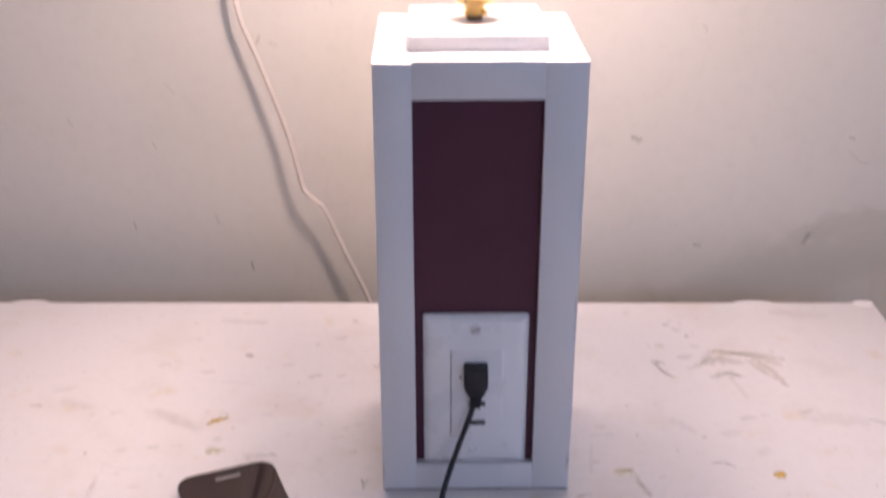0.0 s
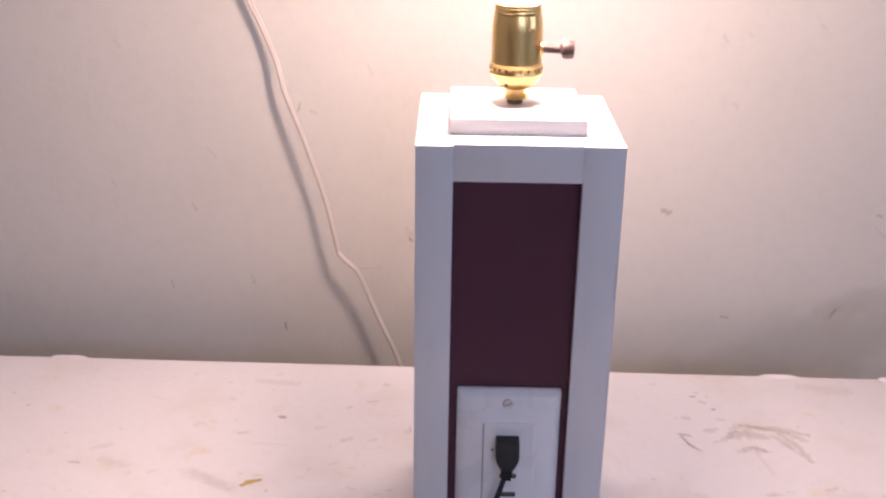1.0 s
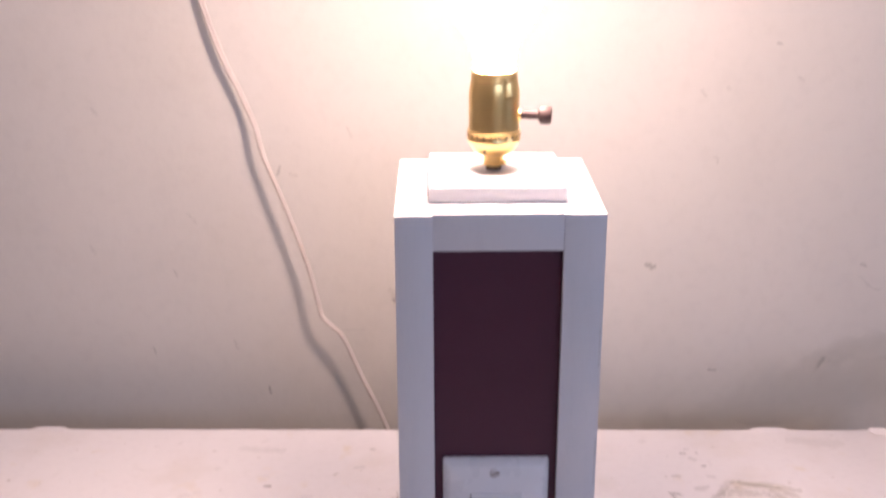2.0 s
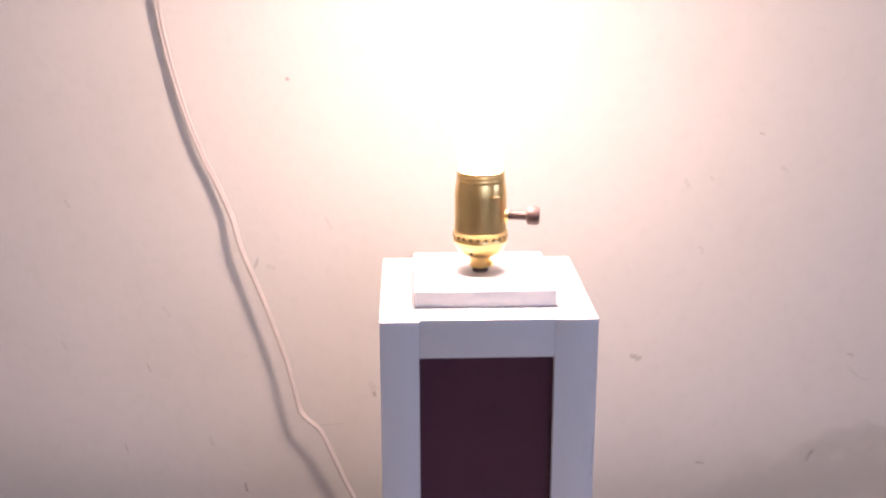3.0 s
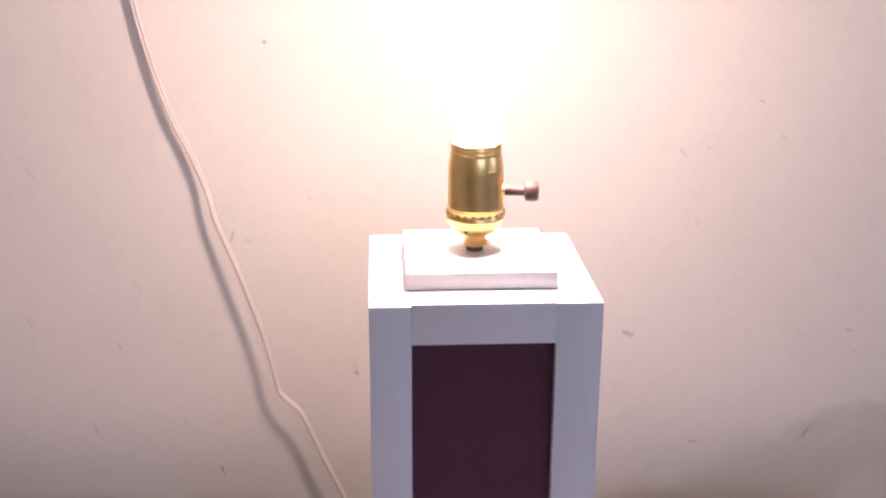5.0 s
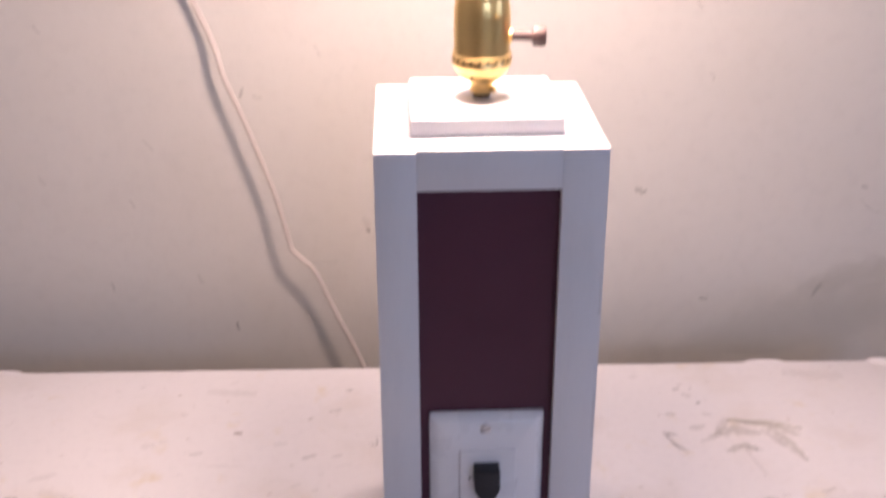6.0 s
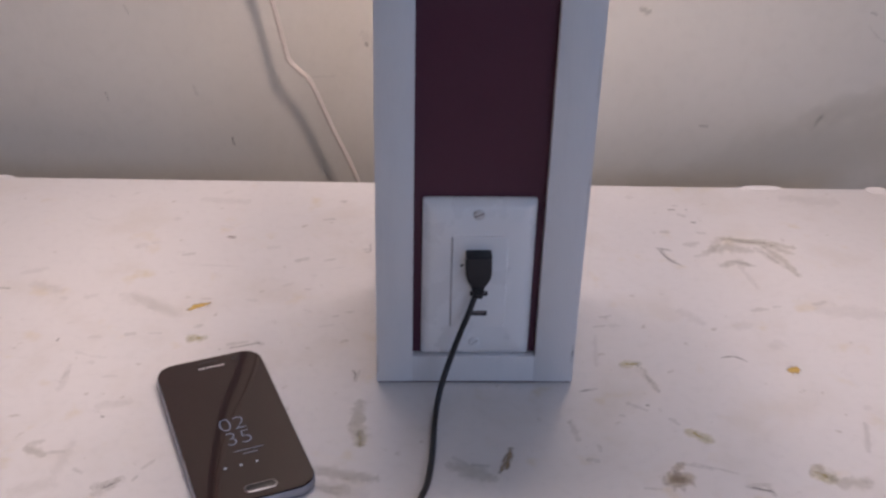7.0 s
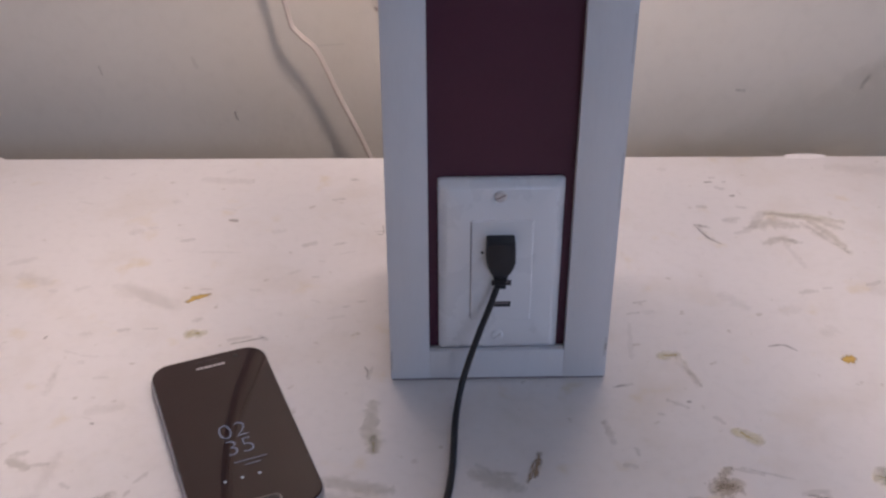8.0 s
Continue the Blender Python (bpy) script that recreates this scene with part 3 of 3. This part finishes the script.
part("side_key", box(0.0345, 0.0353, 0.020, 0.031, 0.0030, 0.0048, 0.0003), PHONE_RIM, phone)

# ---- white cord hanging in front of the wall ----
cord = tagged(new("power_cord"), "thin flat white power cord hanging loosely in front of wall", "cord")
line = [(-0.300, 0.362, 1.38), (-0.285, 0.358, 1.10), (-0.270, 0.358, 0.75), (-0.263, 0.361, 0.56), (-0.2591, 0.364, 0.475), (-0.2540, 0.3652, 0.428),
        (-0.2415, 0.363, 0.374), (-0.2264, 0.3597, 0.330), (-0.2165, 0.359, 0.3085), (-0.2037, 0.356, 0.276), (-0.1998, 0.352, 0.263), (-0.1956, 0.350, 0.2465),
        (-0.1790, 0.3455, 0.204), (-0.1620, 0.344, 0.1515), (-0.1554, 0.342, 0.126), (-0.1502, 0.342, 0.1002), (-0.1481, 0.341, 0.0928), (-0.1395, 0.339, 0.0840),
        (-0.1288, 0.338, 0.0725), (-0.1125, 0.339, 0.031), (-0.0880, 0.335, -0.0265), (-0.062, 0.330, -0.12), (-0.045, 0.325, -0.30), (-0.040, 0.330, -0.74)]


def zip_cord(points, radius, per=6):
    """Two insulated strands side by side; the pair lies flat to the wall high up and turns edge-on further down."""
    bm = bmesh.new()
    centre = smooth_path(points, per)
    for side in (-1, 1):
        rings = []
        for i, p in enumerate(centre):
            d = (centre[min(i + 1, len(centre) - 1)] - centre[max(i - 1, 0)]).normalized()
            n = (Vector((0, 1, 0)) - d * d.y).normalized()
            s = d.cross(n)
            a = radians(8 + 64 * min(max((0.44 - p.z) / 0.20, 0), 1))
            u, v = s * math.cos(a) + n * math.sin(a), n * math.cos(a) - s * math.sin(a)
            c = p + u * side * radius * 0.92
            rings.append([bm.verts.new(c + (u * math.cos(math.pi * k / 5) + v * math.sin(math.pi * k / 5)) * radius) for k in range(10)])
        for r, q in zip(rings, rings[1:]):
            for k in range(10):
                bm.faces.new((r[k], r[(k + 1) % 10], q[(k + 1) % 10], q[k]))
        bm.faces.new(rings[0][::-1])
        bm.faces.new(rings[-1])
    return bm


part("cord", zip_cord(line, 0.00145), CORD, cord)

# ---- stains and scuffs on the table ----
ON_TABLE = pose(0, 0, 0)


def on_table(mat, half, *points, name="scuff"):
    stain_shade(name, table, mat, points, half, ON_TABLE)


on_table(GREY_SCUFF, 0.0030, (0.159, 0.174), (0.166, 0.171))
on_table(GREY_SCUFF, 0.0026, (0.159, 0.173), (0.162, 0.158), (0.170, 0.149))
on_table(GREY_SCUFF, 0.0055, (0.180, 0.181), (0.190, 0.184))
on_table(GREY_SCUFF, 0.0060, (0.185, 0.163), (0.197, 0.171), (0.209, 0.189), (0.219, 0.193))
on_table(OCHRE, 0.0110, (0.200, 0.172), (0.214, 0.176), (0.229, 0.172))
on_table(PALE_OCHRE, 0.0060, (0.214, 0.190), (0.243, 0.186), (0.266, 0.177))
on_table(PALE_OCHRE, 0.0060, (0.218, 0.190), (0.243, 0.182), (0.262, 0.168))
on_table(GREY_SCUFF, 0.0045, (0.236, 0.175), (0.246, 0.155))
on_table(PALE_OCHRE, 0.0055, (0.243, 0.177), (0.252, 0.158), (0.258, 0.135))
on_table(GREY_SCUFF, 0.0024, (0.240, 0.170), (0.250, 0.148), (0.257, 0.134))
on_table(OCHRE, 0.0065, (0.202, 0.149), (0.214, 0.155), (0.222, 0.150))
on_table(GREY_SCUFF, 0.0035, (0.214, 0.155), (0.227, 0.149))
on_table(FAINT_SCUFF, 0.0035, (0.215, 0.149), (0.221, 0.118))
on_table(DARK_MARK, 0.0020, (0.178, 0.240), (0.183, 0.240))
on_table(GREY_SCUFF, 0.0025, (0.183, 0.247), (0.187, 0.247))
on_table(GREY_SCUFF, 0.0040, (0.185, 0.232), (0.189, 0.228))
on_table(DARK_MARK, 0.0020, (0.193, 0.218), (0.196, 0.218))
on_table(GREY_SCUFF, 0.0040, (0.164, 0.202), (0.170, 0.201))
on_table(GREY_SCUFF, 0.0028, (0.194, 0.201), (0.200, 0.200))
on_table(DARK_MARK, 0.0013, (0.192, 0.240), (0.194, 0.240))
on_table(FAINT_SCUFF, 0.0050, (0.146, 0.262), (0.150, 0.262))
on_table(FAINT_SCUFF, 0.0120, (0.285, 0.262), (0.325, 0.255))
on_table(GREY_SCUFF, 0.0035, (0.209, 0.086), (0.220, 0.088))
on_table(GREY_SCUFF, 0.0022, (0.226, 0.091), (0.231, 0.091))
on_table(GREY_SCUFF, 0.0038, (0.257, 0.094), (0.266, 0.098))
on_table(FAINT_SCUFF, 0.0130, (0.262, 0.086), (0.300, 0.080))
on_table(FAINT_SCUFF, 0.0075, (0.156, 0.085), (0.167, 0.070))
on_table(FAINT_SCUFF, 0.0090, (0.191, 0.065), (0.200, 0.067))
on_table(FAINT_SCUFF, 0.0090, (0.212, 0.040), (0.216, 0.046))
on_table(DARK_MARK, 0.0014, (0.172, 0.028), (0.181, 0.029), (0.188, 0.023))
on_table(YELLOW, 0.0058, (0.2150, 0.014), (0.2200, 0.014), name="glue_drop")
on_table(YELLOW_PALE, 0.0062, (0.132, -0.050), (0.143, -0.059), name="glue_drop")
on_table(YELLOW_PALE, 0.0055, (0.102, 0.020), (0.113, 0.021), name="glue_drop")
on_table(FAINT_SCUFF, 0.0040, (0.111, 0.015), (0.121, -0.007))
on_table(GREY_SCUFF, 0.0018, (0.095, 0.077), (0.103, 0.079))
on_table(GREY_SCUFF, 0.0016, (0.089, 0.065), (0.097, 0.066))
on_table(FAINT_SCUFF, 0.0025, (0.088, 0.052), (0.084, 0.020))
on_table(GREY_SCUFF, 0.0020, (0.069, -0.009), (0.080, -0.007))
on_table(DARK_MARK, 0.0009, (0.071, -0.009), (0.075, -0.008))
on_table(GREY_SCUFF, 0.0026, (0.099, -0.022), (0.109, -0.029))
on_table(DARK_MARK, 0.0014, (0.110, -0.024), (0.112, -0.024))
on_table(GREY_SCUFF, 0.0030, (0.123, -0.038), (0.127, -0.043))
on_table(BROWN, 0.0105, (0.111, -0.095), (0.122, -0.093), name="brown_stain")
on_table(BROWN, 0.0040, (0.116, -0.087), (0.121, -0.080), name="brown_stain")
on_table(GREY_SCUFF, 0.0020, (0.123, -0.080), (0.138, -0.085))
on_table(GREY_SCUFF, 0.0018, (0.095, -0.101), (0.104, -0.102))
on_table(GREY_SCUFF, 0.0035, (0.156, -0.100), (0.167, -0.099), (0.170, -0.107))
on_table(OCHRE, 0.0080, (0.202, -0.084), (0.212, -0.096), (0.229, -0.097))
on_table(GREY_SCUFF, 0.0035, (0.202, -0.082), (0.206, -0.088))
on_table(GREY_SCUFF, 0.0035, (0.246, -0.044), (0.240, -0.068))
on_table(FAINT_SCUFF, 0.0040, (0.252, -0.028), (0.255, -0.026))
on_table(GREY_SCUFF, 0.0032, (0.065, -0.076), (0.071, -0.077))
on_table(GREY_SCUFF, 0.0024, (0.073, -0.063), (0.074, -0.068))
on_table(GREY_SCUFF, 0.0018, (0.091, -0.034), (0.094, -0.035))
on_table(RUST, 0.0030, (0.019, -0.066), (0.015, -0.083), name="brown_stain")
on_table(RUST, 0.0022, (0.016, -0.072), (0.011, -0.087), name="brown_stain")
on_table(OCHRE, 0.0085, (-0.018, -0.081), (-0.006, -0.086), (0.006, -0.092))
on_table(GREY_SCUFF, 0.0030, (-0.016, -0.074), (-0.008, -0.080), (0.004, -0.081))
on_table(YELLOW, 0.0042, (-0.201, 0.086), (-0.196, 0.091), (-0.188, 0.094), name="glue_drop")
on_table(YELLOW_PALE, 0.0060, (-0.195, 0.050), (-0.185, 0.051), name="glue_drop")
on_table(GREY_SCUFF, 0.0030, (-0.167, 0.043), (-0.155, 0.046))
on_table(DARK_MARK, 0.0011, (-0.165, 0.039), (-0.155, 0.042), (-0.146, 0.045))
on_table(REDDISH, 0.0030, (-0.187, 0.191), (-0.182, 0.190), name="red_mark")
on_table(FAINT_SCUFF, 0.0042, (-0.153, 0.174), (-0.145, 0.175))
on_table(FAINT_SCUFF, 0.0022, (-0.203, 0.147), (-0.192, 0.147), (-0.175, 0.146))
on_table(GREY_SCUFF, 0.0018, (-0.076, 0.013), (-0.078, 0.002))
on_table(PALE_OCHRE, 0.0078, (-0.074, -0.021), (-0.075, -0.040), (-0.073, -0.060))
on_table(GREY_SCUFF, 0.0020, (-0.079, 0.172), (-0.073, 0.172))
on_table(GREY_SCUFF, 0.0016, (-0.120, 0.114), (-0.116, 0.113))
on_table(FAINT_SCUFF, 0.0025, (-0.116, 0.133), (-0.113, 0.133))
on_table(DARK_MARK, 0.0012, (-0.285, 0.047), (-0.284, 0.050))
on_table(FAINT_SCUFF, 0.0085, (-0.241, 0.102), (-0.225, 0.092), (-0.211, 0.081))
on_table(FAINT_SCUFF, 0.0070, (-0.239, -0.024), (-0.222, -0.020))
on_table(DARK_MARK, 0.0011, (-0.236, -0.034), (-0.234, -0.035))
on_table(GREY_SCUFF, 0.0048, (-0.225, -0.098), (-0.213, -0.093))
on_table(GREY_SCUFF, 0.0020, (-0.204, -0.093), (-0.202, -0.089))
on_table(FAINT_SCUFF, 0.0050, (-0.268, 0.010), (-0.269, -0.007))
on_table(FAINT_SCUFF, 0.0030, (-0.257, 0.023), (-0.254, 0.022))
on_table(FAINT_SCUFF, 0.0060, (-0.097, -0.096), (-0.080, -0.099))
on_table(FAINT_SCUFF, 0.0060, (-0.256, 0.174), (-0.250, 0.178))
on_table(FAINT_SCUFF, 0.0045, (-0.234, 0.220), (-0.230, 0.220))
on_table(FAINT_SCUFF, 0.0090, (-0.320, 0.120), (-0.300, 0.110))
on_table(FAINT_SCUFF, 0.0070, (-0.215, 0.255), (-0.180, 0.250))
on_table(GREY_SCUFF, 0.0035, (0.308, 0.083), (0.322, 0.076))
on_table(OCHRE, 0.0060, (-0.095, -0.100), (-0.080, -0.103))
on_table(OCHRE, 0.0050, (-0.273, -0.064), (-0.262, -0.070))
on_table(YELLOW_PALE, 0.0080, (0.200, -0.088), (0.208, -0.094), name="glue_drop")

on_table(FAINT_SCUFF, 0.0050, (-0.333, 0.135), (-0.318, 0.142))
on_table(PALE_OCHRE, 0.0022, (-0.345, 0.114), (-0.337, 0.114))
on_table(FAINT_SCUFF, 0.0120, (-0.250, 0.105), (-0.230, 0.095), (-0.208, 0.080))
on_table(FAINT_SCUFF, 0.0030, (-0.2692, 0.0055), (-0.2681, 0.0185), name="red_mark")
on_table(FAINT_SCUFF, 0.0060, (-0.247, -0.060), (-0.249, -0.075), (-0.251, -0.090))
on_table(GREY_SCUFF, 0.0024, (-0.240, -0.083), (-0.235, -0.086))
on_table(FAINT_SCUFF, 0.0090, (-0.270, -0.101), (-0.250, -0.096))
on_table(GREY_SCUFF, 0.0050, (-0.223, -0.104), (-0.211, -0.091))
on_table(DARK_MARK, 0.0012, (-0.219, -0.099), (-0.214, -0.095))
on_table(GREY_SCUFF, 0.0022, (-0.2003, -0.0826), (-0.1951, -0.0755))
on_table(DARK_MARK, 0.0008, (-0.0773, 0.1687), (-0.0729, 0.1687), (-0.0733, 0.1800))
on_table(GREY_SCUFF, 0.0016, (-0.0970, 0.0775), (-0.0930, 0.0785))
on_table(GREY_SCUFF, 0.0020, (-0.0880, 0.0830), (-0.0830, 0.0838))
on_table(DARK_MARK, 0.0010, (-0.0805, 0.0135), (-0.0785, 0.0090), (-0.0790, 0.0040))
on_table(YELLOW_PALE, 0.0042, (-0.0735, -0.050), (-0.0730, -0.062), name="glue_drop")
on_table(OCHRE, 0.0075, (-0.098, -0.084), (-0.080, -0.090), (-0.063, -0.092))
on_table(FAINT_SCUFF, 0.0090, (-0.096, -0.100), (-0.070, -0.105))
on_table(GREY_SCUFF, 0.0036, (0.0594, -0.0395), (0.0600, -0.0490), (0.0617, -0.0581))
on_table(FAINT_SCUFF, 0.0040, (0.1000, 0.0663), (0.1060, 0.0663))
on_table(PALE_OCHRE, 0.0030, (0.1142, 0.0152), (0.1207, -0.0083))
on_table(GREY_SCUFF, 0.0014, (0.1296, -0.0799), (0.1524, -0.0885))
on_table(DARK_MARK, 0.0014, (0.1590, -0.1010), (0.1690, -0.1040))
on_table(BROWN, 0.0070, (0.113, -0.090), (0.119, -0.096), name="brown_stain")
on_table(DARK_MARK, 0.0010, (0.1560, 0.1760), (0.1640, 0.1730))
on_table(DARK_MARK, 0.0010, (0.1560, 0.1750), (0.1610, 0.1600), (0.1690, 0.1490))
rng_marks = random.Random(23)
for k in range(46):
    x, y = rng_marks.uniform(-0.34, -0.08), rng_marks.uniform(-0.10, 0.27)
    if not (-0.22 < x < -0.10 and -0.13 < y < 0.04):
        on_table(FAINT_SCUFF if k % 3 else GREY_SCUFF, rng_marks.uniform(0.0012, 0.0042), (x, y), (x + rng_marks.uniform(0.002, 0.010), y + rng_marks.uniform(-0.004, 0.004)))

# ---- wear on the lamp front ----
ON_FRONT = pose(0, 0, 0, 90, 0, 0)


def on_lamp(mat, half, *points, name="edge_wear"):
    stain_shade(name, lamp, mat, points, half, ON_FRONT, 0.0003)


on_lamp(GREY_SCUFF, 0.0012, (0.0630, 0.018), (0.0632, 0.030))
on_lamp(DARK_MARK, 0.0005, (0.0634, 0.022), (0.0634, 0.026))
on_lamp(GREY_SCUFF, 0.0010, (-0.0634, 0.010), (-0.0634, 0.022))
on_lamp(GREY_SCUFF, 0.0007, (0.0634, 0.120), (0.0634, 0.150))
on_lamp(GREY_SCUFF, 0.0008, (0.0634, 0.205), (0.0634, 0.228))

# ---- marks and painted shade on the wall ----
ON_WALL = ROOM @ pose(0, WALL_Y, 0, 90, 0, 0)


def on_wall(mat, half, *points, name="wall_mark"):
    stain_shade(name, wall_back, mat, [(x - 0.0068, z) for x, z in points], half, ON_WALL)


on_wall(DARK_MARK, 0.0016, (-0.208, 0.003), (-0.208, 0.000), (-0.2065, -0.005))
on_wall(REDDISH, 0.0024, (-0.152, 0.396), (-0.150, 0.396))
on_wall(REDDISH, 0.0026, (-0.0815, 0.098), (-0.080, 0.095))
on_wall(WALL_FAINT, 0.0050, (-0.084, 0.108), (-0.081, 0.100))
on_wall(WALL_GREY, 0.0022, (-0.185, 0.232), (-0.188, 0.224))
on_wall(WALL_FAINT, 0.0030, (-0.176, 0.225), (-0.170, 0.223))
on_wall(WALL_FAINT, 0.0016, (-0.276, 0.186), (-0.268, 0.176))
on_wall(WALL_GREY, 0.0012, (-0.294, 0.129), (-0.291, 0.122))
on_wall(WALL_GREY, 0.0013, (-0.321, 0.046), (-0.319, 0.038))
on_wall(WALL_FAINT, 0.0028, (-0.240, 0.054), (-0.237, 0.045))
on_wall(WALL_FAINT, 0.0014, (-0.121, 0.270), (-0.117, 0.260))
on_wall(WALL_GREY, 0.0018, (0.269, 0.346), (0.273, 0.345))
on_wall(WALL_FAINT, 0.0026, (0.227, 0.306), (0.230, 0.304))
on_wall(WALL_FAINT, 0.0026, (0.204, 0.304), (0.208, 0.298))
on_wall(WALL_FAINT, 0.0022, (0.291, 0.315), (0.296, 0.312))
on_wall(WALL_FAINT, 0.0018, (0.220, 0.241), (0.224, 0.238), (0.223, 0.234))
on_wall(WALL_OCHRE, 0.0040, (0.163, 0.134), (0.171, 0.131))
on_wall(WALL_GREY, 0.0022, (0.369, 0.134), (0.374, 0.132))
on_wall(WALL_FAINT, 0.0015, (0.370, 0.121), (0.383, 0.109), (0.392, 0.108))
on_wall(WALL_GREY, 0.0024, (0.231, 0.022), (0.238, 0.021))
on_wall(WALL_OCHRE, 0.0030, (0.344, 0.034), (0.339, 0.024))
on_wall(WALL_FAINT, 0.0022, (0.408, 0.131), (0.412, 0.128))
on_wall(WALL_FAINT, 0.0022, (-0.372, 0.153), (-0.368, 0.145))
on_wall(WALL_FAINT, 0.0022, (-0.356, 0.288), (-0.352, 0.282))
on_wall(WALL_FAINT, 0.0014, (-0.136, 0.064), (-0.110, 0.066))
# shade on the lower right of the wall, painted as two soft patches
on_wall(WALL_SHADE, 0.050, (0.190, -0.040), (0.300, -0.012), (0.420, 0.014), (0.600, 0.050), (0.800, 0.060), name="wall_shade_patch")
on_wall(WALL_SHADE, 0.018, (0.330, 0.032), (0.380, 0.045), (0.440, 0.052), name="wall_shade_patch")
